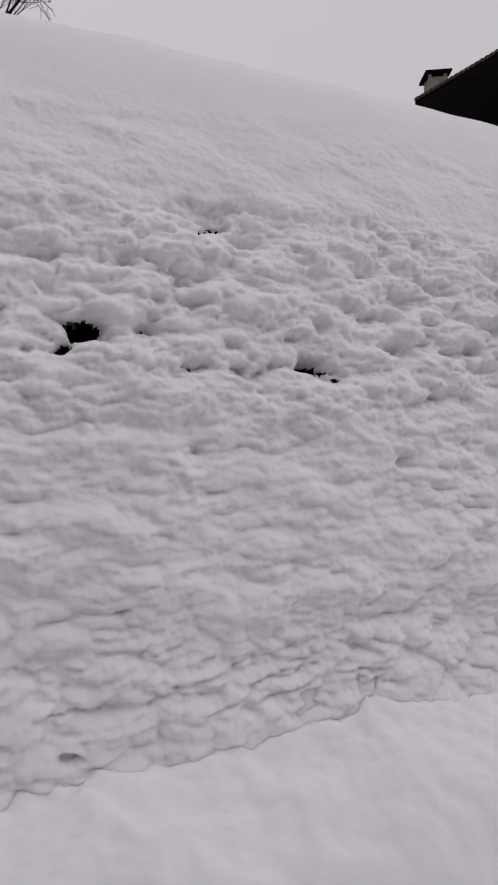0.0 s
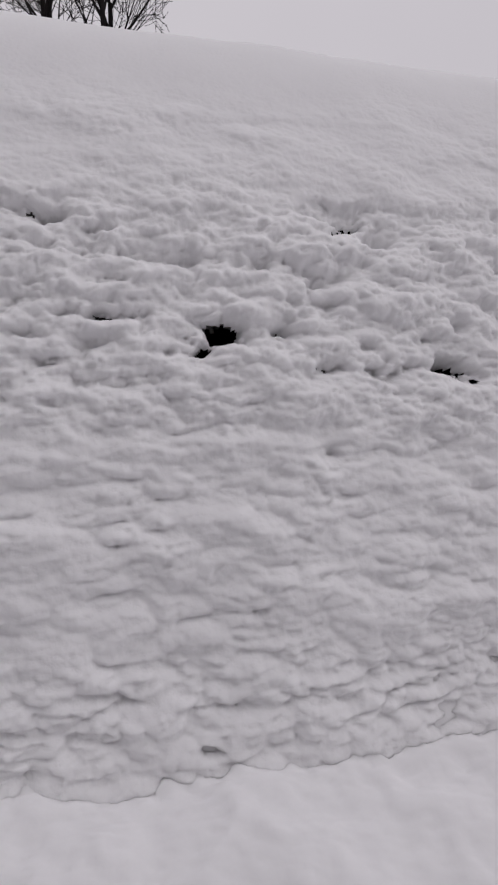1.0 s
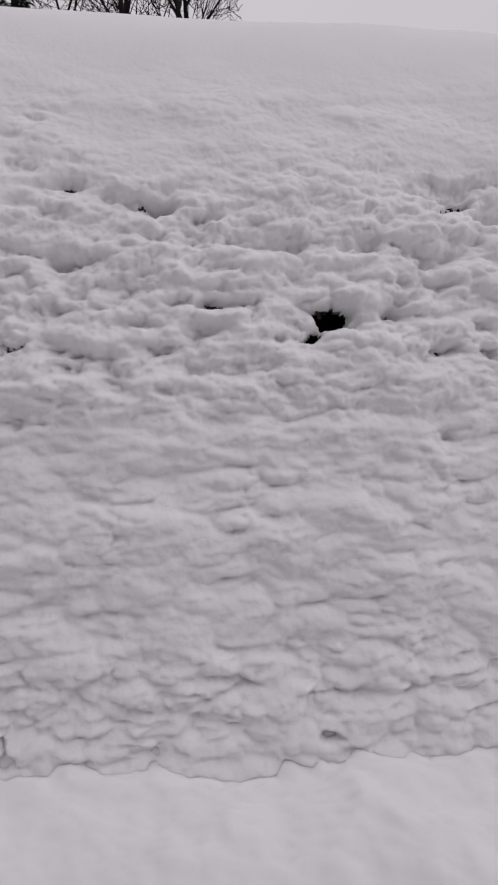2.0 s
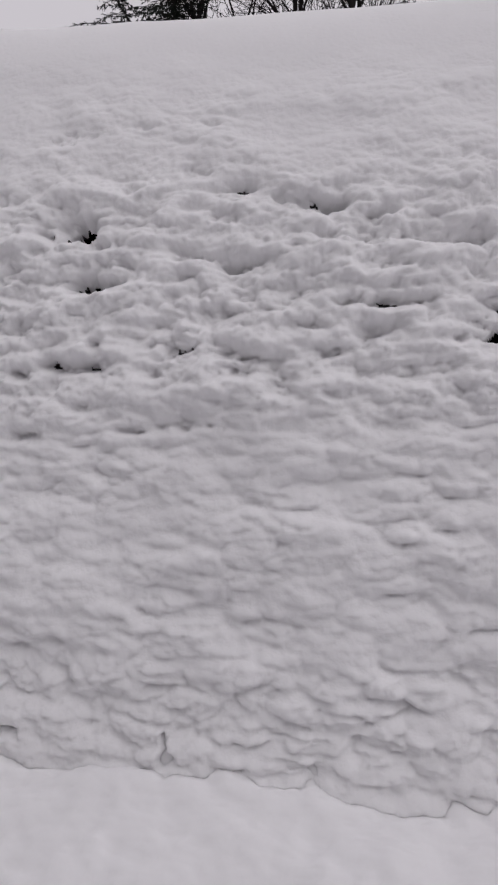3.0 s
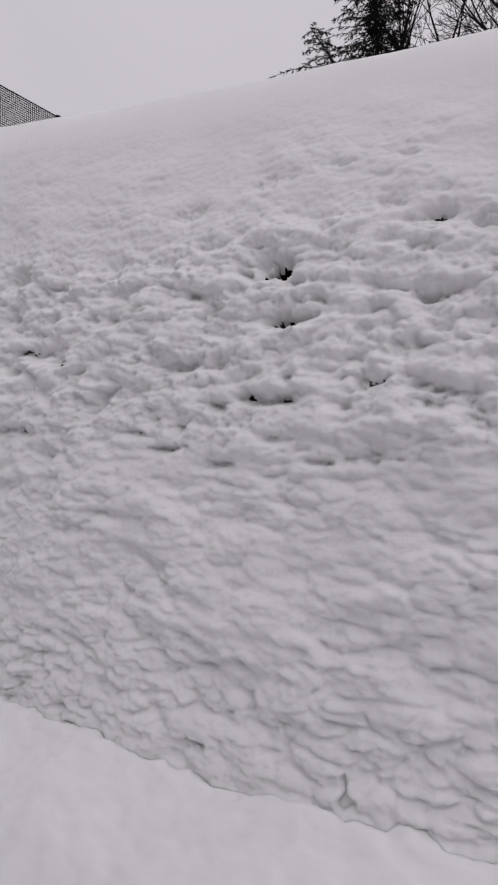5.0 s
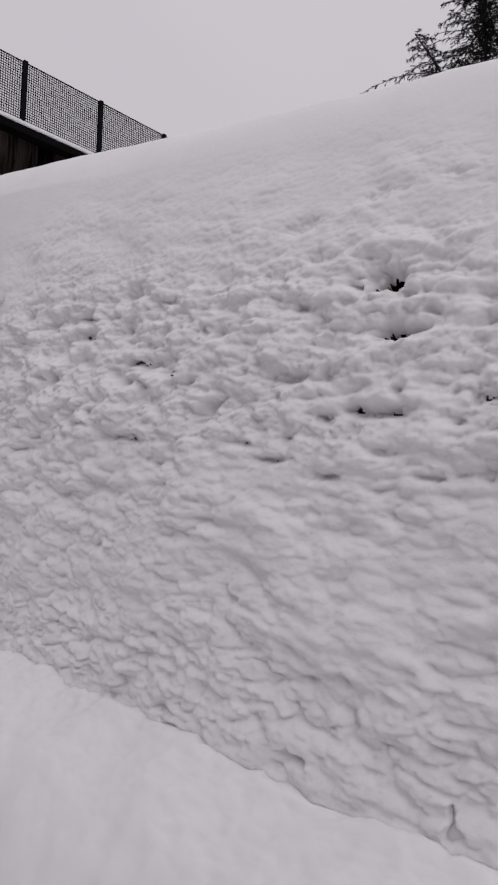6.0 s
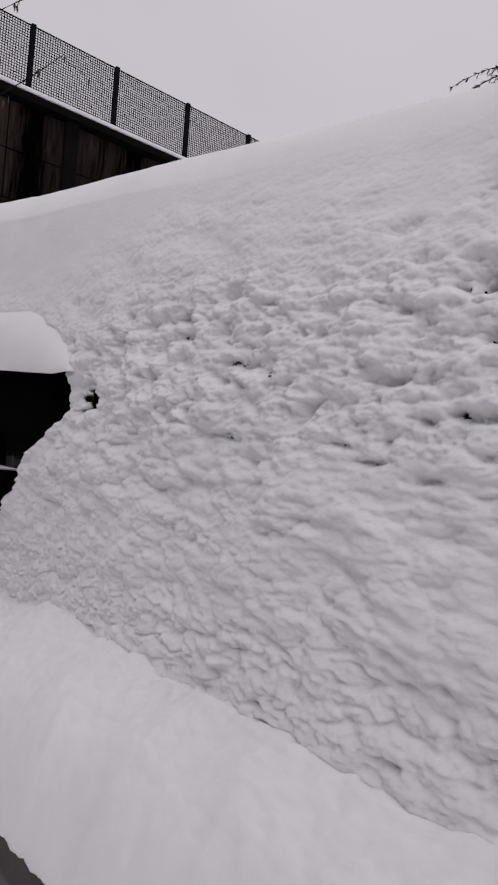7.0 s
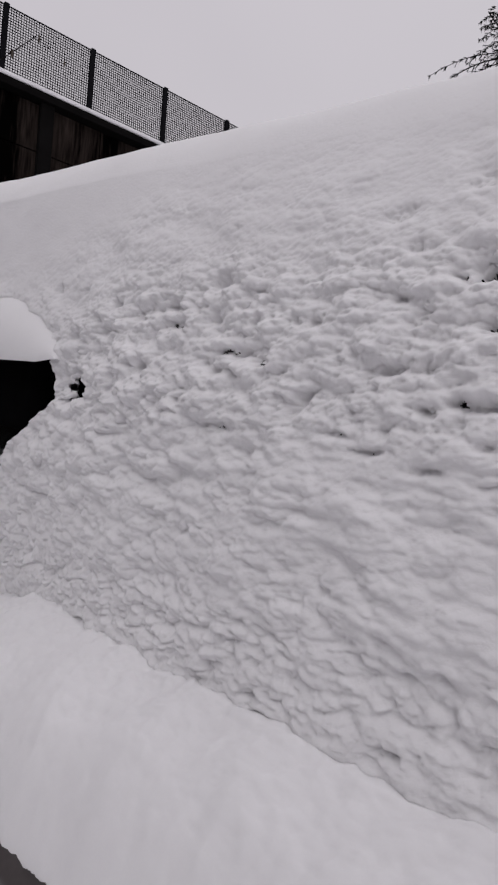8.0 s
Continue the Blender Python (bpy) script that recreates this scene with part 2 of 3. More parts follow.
def relief(x, h):
    """Height of the snow's lumps at x, h metres along the windscreen from the crease."""
    wx = x + 0.004 * fbm(x * 24, h * 36, 2, 5)
    wh = h + 0.0025 * fbm(x * 24, h * 36, 2, 9)
    low = 1 - ease(0.035, 0.105, h + 0.012 * fbm(x * 9, h * 9, 2, 6))
    h2 = h + 0.10 * ease(-0.55, -0.88, x)
    # the crumbly belt breaks off along an uneven line
    brink = h - 0.016 * fbm(x * 7, x * 0 + 0.4, 3, 19) + 0.03 * x
    rough = ease(0.185, 0.245, brink) * (1 - ease(0.36, 0.46, h2))
    mid = (1 - low) * (1 - ease(0.18, 0.25, brink))
    patch = ease(-0.5, 0.5, fbm(x * 12, h * 18, 2, 16))
    top = ease(0.36, 0.45, h2)
    fade = 1 - ease(0.46, 0.57, h2)
    calm = 0.25 + 0.75 * ease(0.0, 0.06, h)
    d = calm * 0.006 * fbm(x * 9, h * 14, 2, 31) * (1 - 0.8 * top)
    d += calm * 0.0050 * fbm(wx * 24, wh * 44, 3, 61, 0.55) * (1 - top) * (0.7 + 0.6 * rough)
    d += low * (0.0056 + 0.0024 * ease(0.0, 0.03, h)) * (billows(wx, wh, 0.0250, 0.0155, 4, 3, 0.50, 11) - 1.1)
    d += mid * (0.55 + 0.6 * patch) * 0.0068 * (billows(wx, wh, 0.0310, 0.0150, 4, 60, 0.50, 7) - 1.0)
    d += rough * (0.6 + 0.6 * patch) * 0.0078 * (billows(wx, wh, 0.0340, 0.0195, 5, 110, 0.55) - 1.2)
    # soft level hollows between the clods at the foot
    foot = 1 - ease(0.03, 0.10, h)
    d -= foot * ease(-0.02, 0.02, h) * (0.3 + 0.9 * patch) * 0.0042 * np.exp(-(fbm(wx * 15, wh * 50, 3, 211, 0.5) / 0.20) ** 2)
    d += 0.004 * rough
    # loose crumbs
    d += (0.25 * mid + rough + 0.3 * top * fade + 0.2 * low) * 0.0013 * fbm(x * 150, h * 175, 3, 71, 0.7)
    d += top * fade * (0.0022 * fbm(wx * 17, wh * 28, 4, 21, 0.55) + 0.0026 * (0.2 + patch) * billows(wx, wh, 0.030, 0.0175, 5, 160, 0.54, 6))
    d += 0.0012 * fbm(x * 8, h * 9, 3, 25) * top
    d += 0.006 * (1 - ease(-0.01, 0.05, h))
    return d


def pit(x, h, px, ph, rx, rh, seed):
    """1 in the depth of a pit, 0 outside; it opens gently above and ends in a sharp lip below."""
    x = x + 0.6 * rx * fbm(x * 40, h * 60, 2, seed) + 0.0012 * fbm(x * 70, h * 90, 2, seed + 7)
    h = h + 0.7 * rh * fbm(x * 50, h * 60, 3, seed + 3)
    up = h - ph
    return 1 - np.hypot((x - px) / (1.2 * rx), np.where(up > 0, up / (2.3 * rh), up / (1.2 * rh)))


def left_end(h):
    """How far left the snow on the screen reaches; beneath the mirror's snow it stops at the pillar."""
    e = -1.09 + 0.11 * ease(0.03, 0.17, h) + 0.10 * ease(0.15, 0.22, h) + 0.08 * ease(0.20, 0.26, h) - 0.58 * ease(0.322, 0.335, h)
    return e + 0.010 * fbm(h * 30, h * 0 + 3.3, 3, 77)


xs = np.arange(-1.62, 0.76, STEP)
s_up = np.arange(-0.09, LENGTH, STEP) / LENGTH
s_roof = 1 + np.concatenate([np.arange(0, 0.12, 0.003), np.arange(0.12, 0.4, 0.012), np.linspace(0.4, 3.9, 40)])
X, S = np.meshgrid(xs, np.concatenate([s_up, s_roof]))
Y, Z = front(X, S)
H = np.where(S <= 1, S * LENGTH, LENGTH + (S - 1))
base = np.stack([X, Y, Z], -1)
normal = np.cross(np.gradient(base, axis=1), np.gradient(base, axis=0))
normal /= np.linalg.norm(normal, axis=-1, keepdims=True)
D = relief(X, H)
gone = np.zeros(X.shape, bool)
for group, deep in ((HOLES, 0.017), (PITS, 0.022), (DENTS, 0.013), (HOLLOWS, 0.012), (DIMPLES, 0.011), (SLITS, 0.010), (POCKETS, 0.0082), (KNOTS, 0.013)):
    for k, (px, ph, rx, rh) in enumerate(group):
        c = np.abs(xs - px) < 4 * rx + 0.02
        r = np.abs(H[:, 0] - ph) < 6 * rh + 0.02
        area = np.ix_(r, c)
        p = pit(X[area], H[area], px, ph, rx, rh, 100 + k)
        if group is HOLES:
            # smooth-walled inside, with a soft crumbled lip
            D[area] *= 1 - 0.85 * ease(0.05, 0.4, p)
        D[area] -= deep * (1 - 0.6 * ease(0.37, 0.45, ph)) * (0.85 * ease(0.0, 0.7, p) + (0.0 if group is KNOTS else 0.22) * ease(-0.9, 0.2, p))
        # crumbs of snow cling inside
        D[area] += 0.0016 * ease(-0.2, 0.5, p) * fbm(X[area] * 210, H[area] * 230, 2, 71, 0.6)
        fray = fbm(X[area] * 300, H[area] * 330, 2, 300 + k)
        low_side = 1 - ease(0.6 * rh, 2.2 * rh, H[area] - ph)
        if group is HOLES:
            gone[area] |= p + 0.05 * fray > 0.36
        elif group is PITS:
            gone[area] |= p + 0.24 * fray - 0.3 * (1 - low_side) > 0.36
        elif group is DENTS:
            gone[area] |= p + 0.4 * fray - 0.3 * (1 - low_side) > 0.66 + 0.3 * (ph > 0.42)
        elif group is KNOTS or group is SLITS:
            gone[area] |= p + 0.3 * fray - 0.4 * (1 - low_side) > (0.58 if group is KNOTS else 0.78)
# the crust on the glass is nowhere thinner than this
D = np.maximum(D, -0.026)
edge = left_end(H)
beside = X - edge
D -= 0.06 * (1 - ease(0.0, 0.03, beside)) ** 2 * (S < 0.62)
gone |= (beside < 0) & (S < 0.62)
snow = base + normal * D[..., None]
sag = np.clip(D, -0.012, 0.03) * (1 - ease(0.85, 1.0, S))
snow[..., 2] -= 0.25 * sag
# the roof's snow rounds off along both sides and at the back
for side in (ease(-1.54, -1.62, X), ease(0.70, 0.76, X)):
    snow[..., 2] -= 0.12 * side ** 2 * ease(0.5, 0.8, S)
snow[..., 2] -= 0.12 * ease(4.75, 4.9, S) ** 2
cell_gone = gone[:-1, :-1] & gone[1:, :-1] & gone[:-1, 1:] & gone[1:, 1:]
tagged(sheet("snow_blanket", snow, SNOW, keep=~cell_gone),
       "lumpy wet white snow blanket sliding down the van windscreen and roof", "snow")

XH, Q = np.meshgrid(np.arange(-1.11, 0.75, 0.003), np.arange(-0.25, 1.16, 0.010))
YH, ZH = nose(XH, np.maximum(Q, 0))
YH = YH - 0.12 * np.minimum(Q, 0) * 0.9
ZH = ZH - 0.25 * np.minimum(Q, 0) - 0.002
ZH += 0.007 * fbm(XH * 10, YH * 12, 3, 41) + 0.0018 * fbm(XH * 70, YH * 70, 3, 43)
# it rises softly into the foot of the windscreen's snow
ZH += 0.006 * (1 - ease(-0.02, 0.22, Q)) - 0.004
ZH += (1 - ease(0.02, 0.34, Q)) * 0.0040 * (billows(XH, YH, 0.030, 0.024, 3, 47, 0.48) - 0.9)
ZH -= 0.006 * ease(-0.5, 0.3, fbm(XH * 16, XH * 0 + 2.2, 3, 48)) * np.exp(-((Q - 0.01) / 0.06) ** 2)
ZH += 0.0022 * ease(0.6, 1.0, Q) * fbm(XH * 55, YH * 55, 3, 45, 0.6)
ZH -= 0.15 * (ease(-1.07, -1.11, XH) + ease(0.71, 0.75, XH)) ** 2
tagged(sheet("bonnet_snow", np.stack([XH, YH, ZH], -1), SNOW_SMOOTH),
       "smooth soft white snow layer lying on the van bonnet", "snow")

# ---- the van under the snow ----
van = tagged(new("parked_van"), "dark painted parked van buried under thick fresh snow", "van")
for name, q0, q1 in (("bonnet", 0.0, 1.008), ("front_panel", 1.030, 1.65)):
    XQ, QQ = np.meshgrid(np.linspace(-1.10, 0.73, 90), np.linspace(q0, q1, 30))
    YQ, ZQ = nose(XQ, QQ, True)
    skin = sheet(name, np.stack([XQ, YQ, ZQ], -1), PAINT, van)
    solid = skin.modifiers.new("thickness", "SOLIDIFY")
    solid.thickness = 0.008
# a black strip under the shut line paints in the gap's shade
XQ, QQ = np.meshgrid(np.linspace(-1.09, 0.72, 90), np.linspace(1.000, 1.038, 4))
YQ, ZQ = nose(XQ, QQ, True)
sheet("shut_line_dark", np.stack([XQ, YQ, ZQ - 0.0025], -1), PLASTIC, van, "black strip standing in for the shade in the bonnet gap")
gx, gs = np.meshgrid(np.linspace(-1.08, 0.72, 60), np.linspace(-0.08, 1.0, 30))
gy, gz = front(gx, gs)
screen = sheet("windscreen", np.stack([gx, gy + 0.042, gz - 0.010], -1), GLASS, van, "black windscreen glass showing through gaps in the snow")
screen.modifiers.new("thickness", "SOLIDIFY").thickness = 0.006
# added grey sheet, toned like thin snow over dark glass; left open in holes
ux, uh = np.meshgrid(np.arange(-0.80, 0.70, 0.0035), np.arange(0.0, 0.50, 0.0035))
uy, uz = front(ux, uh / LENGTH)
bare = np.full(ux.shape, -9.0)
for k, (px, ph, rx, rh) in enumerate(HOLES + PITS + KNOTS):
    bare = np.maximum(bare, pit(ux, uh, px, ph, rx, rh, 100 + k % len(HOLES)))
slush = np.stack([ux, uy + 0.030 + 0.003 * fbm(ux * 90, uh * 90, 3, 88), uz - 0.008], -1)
tagged(sheet("grey_backing", slush, THIN_SNOW, keep=(bare + 0.3 * fbm(ux * 160, uh * 160, 2, 89) < -0.15)[:-1, :-1]), "grey sheet added behind the gaps, toned as thin snow over black glass", "slush")
part("lower_body", box(-1.12, 0.30, 0.32, 0.74, 4.40, 0.98, 0.05), PAINT, van)
part("bumper", box(-1.11, 0.17, 0.30, 0.73, 0.36, 0.62, 0.05), PLASTIC, van)
part("roof_panel", box(-1.11, 0.62, 1.62, 0.73, 4.38, 1.66, 0.02), PAINT, van)
part("rear_wall", box(-1.11, 4.34, 0.95, 0.73, 4.39, 1.64, 0.01), PAINT, van)
for side, x0, x1 in ((-1, -1.12, -1.09), (1, 0.71, 0.74)):
    part("side_panel", box(x0, 1.55, 0.95, x1, 4.36, 1.63, 0.01), PAINT, van)
    part("door", box(x0, 0.46, 0.95, x1, 1.54, 1.12, 0.01), PAINT, van)
    part("side_window", box(x0 + 0.008, 0.60, 1.12, x1 - 0.008, 1.54, 1.60), GLASS, van, "black side window glass")
    bm = bmesh.new()
    ring = []
    for y, z in ((0.46, 1.00), (0.62, 1.62)):
        ring.append([bm.verts.new((x, y + dy, z)) for x, dy in ((x0, 0), (x1, 0), (x1, 0.07), (x0, 0.07))])
    for i in range(4):
        bm.faces.new((ring[0][i], ring[0][(i + 1) % 4], ring[1][(i + 1) % 4], ring[1][i]))
    bm.faces.new(ring[0])
    bm.faces.new(ring[1][::-1])
    part("pillar", bm, PLASTIC, van)


def wheel(x, y):
    bm = bmesh.new()
    turn = Matrix.Rotation(radians(90), 4, "Y")
    bmesh.ops.create_cone(bm, cap_ends=True, segments=28, radius1=0.33, radius2=0.33, depth=0.2, matrix=Matrix.Translation((x, y, 0.33)) @ turn)
    bmesh.ops.bevel(bm, geom=[e for e in bm.edges if len(e.link_faces) == 2 and e.calc_face_angle() > 1], offset=0.03, segments=2, affect="EDGES")
    tyre = part("tyre", bm, RUBBER, van)
    bm = bmesh.new()
    bmesh.ops.create_cone(bm, cap_ends=True, segments=20, radius1=0.2, radius2=0.17, depth=0.214, matrix=Matrix.Translation((x, y, 0.33)) @ turn)
    part("rim", bm, STEEL, tyre)


for x in (-1.01, 0.63):
    for y in (0.95, 3.6):
        wheel(x, y)

# the wing mirror: a bulging black housing on an arm, with its own cushion of snow
bm = box(-1.46, 0.47, EYE + 0.050, -0.872, 0.62, EYE + 0.164, 0.02)
for v in bm.verts:
    v.co.z += 0.12 * max(0.0, -0.80 - v.co.x)
part("mirror_housing", bm, PLASTIC, van, "matt black wing mirror housing", smooth=True)
part("mirror_arm", box(-1.16, 0.54, EYE - 0.14, -1.06, 0.60, EYE - 0.035, 0.01), PLASTIC, van)
# black corner trim between pillar, mirror and bonnet
tx, ts = np.meshgrid(np.linspace(-1.52, -0.80, 60), np.linspace(-0.35, 0.62, 40))
ty, tz = front(tx, np.maximum(ts, 0))
trim = sheet("corner_trim", np.stack([tx, ty + 0.066, tz + 0.5 * np.minimum(ts, 0)], -1), PLASTIC, van, "black plastic corner trim under the mirror")
trim.modifiers.new("thickness", "SOLIDIFY").thickness = 0.006
part("mirror_foot", box(-1.40, 0.43, EYE + 0.006, -0.99, 0.58, EYE + 0.020, 0.004), PLASTIC, van)
fx, fy = np.meshgrid(np.linspace(0, 1, 60), np.linspace(-1, 1, 24))
ledge = np.clip(1 - fx ** 2, 0, 1) * np.clip(1 - fy ** 4, 0, 1)
fz = EYE + 0.0185 + 0.020 * ledge + 0.0018 * fbm(fx * 14, fy * 6, 3, 66) * ledge
tagged(sheet("ledge_snow", np.stack([-1.38 + 0.395 * fx, 0.475 + 0.044 * fy, fz], -1), SNOW_SMOOTH), "thin wedge of white snow on the mirror foot", "snow")

cx, cy = np.meshgrid(np.sin(np.linspace(-1, 1, 240) * math.pi / 2), np.sin(np.linspace(-1, 1, 120) * math.pi / 2))
hump = np.clip(1 - np.abs(cx) ** 3.0, 0, 1) ** 0.55 * np.clip(1 - np.abs(cy) ** 2.6, 0, 1) ** 0.5
mx, my = -1.10 + 0.345 * cx, 0.54 + 0.115 * cy
mz = EYE + 0.148 + 0.122 * hump + 0.003 * hump ** 2 * fbm(mx * 14, my * 14, 2, 61)
mz = mz + 0.12 * np.maximum(0, -0.80 - mx)
tagged(sheet("mirror_snow", np.stack([mx, my - 0.012 * hump, mz], -1), SNOW_SMOOTH), "smooth thick white snow cap on the black wing mirror", "snow")
# ---- ground ----
gx, gy = np.meshgrid(np.sign(np.linspace(-1, 1, 161)) * np.abs(np.linspace(-1, 1, 161)) ** 3 * 900, np.sign(np.linspace(-1, 1, 161)) * np.abs(np.linspace(-1, 1, 161)) ** 3 * 900)
tagged(sheet("ground", np.stack([gx, gy, 0.04 * fbm(gx * 0.7, gy * 0.7, 3, 90)], -1), SNOW_GROUND), "even white snow over level ground", "ground", kind="structure")
# an unseen plain wall, added at the camera's back to cut the sky's light
tagged(part("shade_wall_south", box(-16, -5.4, -0.2, 13, -5.0, 3.2, 0.02), TILE), "plain dark wall added out of view to block light", "wall", kind="structure")

# ---- retaining wall with its mesh fence ----
RIM = EYE + 7.63
slant = Matrix.Translation((-12.59, 0, 0)) @ Matrix.Rotation(-math.atan(0.1206), 4, "Z")


def on_wall(ob):
    ob.matrix_world = slant
    return ob


wall = on_wall(tagged(new("wall_west"), "tall dark stained concrete retaining wall with panel joints", "wall", kind="structure"))
part("wall_core", box(-1.6, -14, -0.3, -0.06, 34, RIM - 0.26), JOINT_SHADE, wall)
part("coping", box(-1.7, -14, RIM - 0.26, 0.20, 34, RIM - 0.095, 0.02), JOINT_SHADE, wall, "dark concrete coping")
panel_w, panel_h = 1.25, 0.98
row = 0
panel_z = RIM - 0.27
while row < 5:
    for col in range(26):
        y0 = -6 + col * panel_w
        part("panel", box(-0.07, y0 + 0.012, panel_z - panel_h + 0.012, random.uniform(-0.012, 0.0), y0 + panel_w - 0.012, panel_z - 0.012, 0.008), CONCRETE, wall)
    row += 1
    panel_z -= panel_h
part("footing_wall", box(-0.07, -14, -0.3, -0.004, 34, panel_z), CONCRETE, wall)
# buttresses are near black: their shading is put into the colour
for col in range(13):
    y0 = -6 + col * 2.5
    part("buttress", box(0.0, y0 - 0.14, -0.3, 0.13, y0 + 0.14, RIM - 0.265, 0.015), JOINT_SHADE, wall)
rim_snow = on_wall(part("coping_snow", box(-1.66, -14, RIM - 0.095, 0.225, 34, RIM - 0.01, 0.025), SNOW_SMOOTH))
tagged(rim_snow, "thin white strip of snow along the wall coping", "snow")

fence = on_wall(tagged(new("mesh_fence"), "dark grey welded mesh fence on square posts", "fence"))
POST_GAP, FENCE_H = 1.865, 1.39
first = 5.53 / math.cos(math.atan(0.1206)) - 4 * POST_GAP
for k in range(16):
    y = first + k * POST_GAP
    part("post", box(-0.05, y - 0.05, RIM - 0.02, 0.05, y + 0.05, RIM + FENCE_H + 0.03, 0.01), FENCE, fence)
    verts, faces = [], []

    def bar(a, b):
        i = len(verts)
        verts.extend((x, y2, z) for x in (a[0], b[0]) for y2 in (a[1], b[1]) for z in (a[2], b[2]))
        faces.extend([tuple(i + n for n in f) for f in ((0, 1, 3, 2), (4, 6, 7, 5), (0, 4, 5, 1), (2, 3, 7, 6), (0, 2, 6, 4), (1, 5, 7, 3))])
    for n in range(1, 36):
        w = y + n * POST_GAP / 36
        bar((-0.004, w - 0.0072, RIM + 0.03), (0.004, w + 0.0072, RIM + FENCE_H))
    for n in range(26):
        z = RIM + 0.03 + n * (FENCE_H - 0.03) / 25
        t = 0.014 if n in (0, 25) else 0.0058
        bar((-0.006, y, z - t), (0.006, y + POST_GAP, z + t))
    me = bpy.data.meshes.new("mesh_panel")
    me.from_pydata(verts, [], faces)
    me.materials.append(FENCE)
    new("mesh_panel", me).parent = fence


# ---- trees ----
def tube(verts, faces, pts, radii, sides=5):
    start = len(verts)
    for k, p in enumerate(pts):
        way = (pts[min(k + 1, len(pts) - 1)] - pts[max(k - 1, 0)]).normalized()
        a = way.orthogonal().normalized()
        b = way.cross(a)
        for n in range(sides):
            t = 2 * math.pi * n / sides
            verts.append(p + (a * math.cos(t) + b * math.sin(t)) * radii[k])
    for k in range(len(pts) - 1):
        for n in range(sides):
            i, j = start + k * sides + n, start + k * sides + (n + 1) % sides
            faces.append((i, j, j + sides, i + sides))


def mesh_of(name, verts, faces, mat, parent=None, label=""):
    me = bpy.data.meshes.new(name)
    me.from_pydata([tuple(v) for v in verts], [], faces)
    me.materials.append(mat)
    ob = new(name, me)
    if parent:
        ob.parent = parent
    return tagged(ob, label)


def grow(rng, out, at, way, length, radius, level, lift=0.25, spread=0.6):
    """A limb with its side limbs: out[level] collects tubes."""
    n = 6 if level < 2 else 4
    pts, p, d = [at], at.copy(), way.normalized()
    for k in range(n):
        bend = 0.02 if level == 0 else 0.06
        d = (d + Vector((rng.gauss(0, bend), rng.gauss(0, bend), rng.gauss(0, 0.04) + lift * 0.12))).normalized()
        p = p + d * (length / n)
        pts.append(p.copy())
    radii = [max(radius * (1 - (0.5 if level == 0 else 0.78) * k / n), 0.0075) for k in range(n + 1)]
    tube(*out["trunk" if level == 0 else "limbs"], pts, radii, 7 if level == 0 else (5 if level == 1 else 3))
    if level >= 4:
        return
    kids = (6, 5, 4, 3)[level]
    for k in range(kids):
        f = rng.uniform(0.25, 1.0) if level else rng.uniform(0.82, 1.0)
        i = min(int(f * n), n - 1)
        q = pts[i].lerp(pts[i + 1], f * n - i)
        axis = (pts[i + 1] - pts[i]).normalized()
        side = axis.orthogonal().normalized()
        side.rotate(Matrix.Rotation(rng.uniform(0, 2 * math.pi), 3, axis))
        d2 = (axis + side * rng.uniform(0.45, 1.0) * spread * 1.4).normalized()
        grow(rng, out, q, d2, length * rng.uniform(*((0.14, 0.23) if level == 0 else (0.40, 0.66))), radii[i] * 0.6, level + 1, lift, spread)


def bare_tree(x, y, height, stems, seed, lean=(0, 0)):
    rng = random.Random(seed)
    tree = tagged(new("bare_tree"), "leafless dark deciduous tree with fine spreading twigs", "tree", "bare trees on the slope")
    tree.location = (x, y, 0)
    out = {"trunk": ([], []), "limbs": ([], [])}
    for k in range(stems):
        a = rng.uniform(0, 2 * math.pi)
        way = Vector((math.cos(a) * 0.05 + lean[0], math.sin(a) * 0.05 + lean[1], 1))
        grow(rng, out, Vector((math.cos(a) * 0.2, math.sin(a) * 0.2, -0.2)), way, height * rng.uniform(0.92, 1.0), 0.13, 0, 0.45, 0.62)
    mesh_of("trunk", *out["trunk"], BARK, tree)
    mesh_of("crown", *out["limbs"], BARK, tree)


for x, y, h, stems, seed, lean in ((-3.6, 18.8, 15.6, 2, 3, (0.01, 0)), (-2.3, 18.4, 15.0, 2, 8, (0.01, 0)), (-0.5, 18.2, 14.7, 2, 21, (0.0, 0))):
    bare_tree(x, y, h, stems, seed, lean)


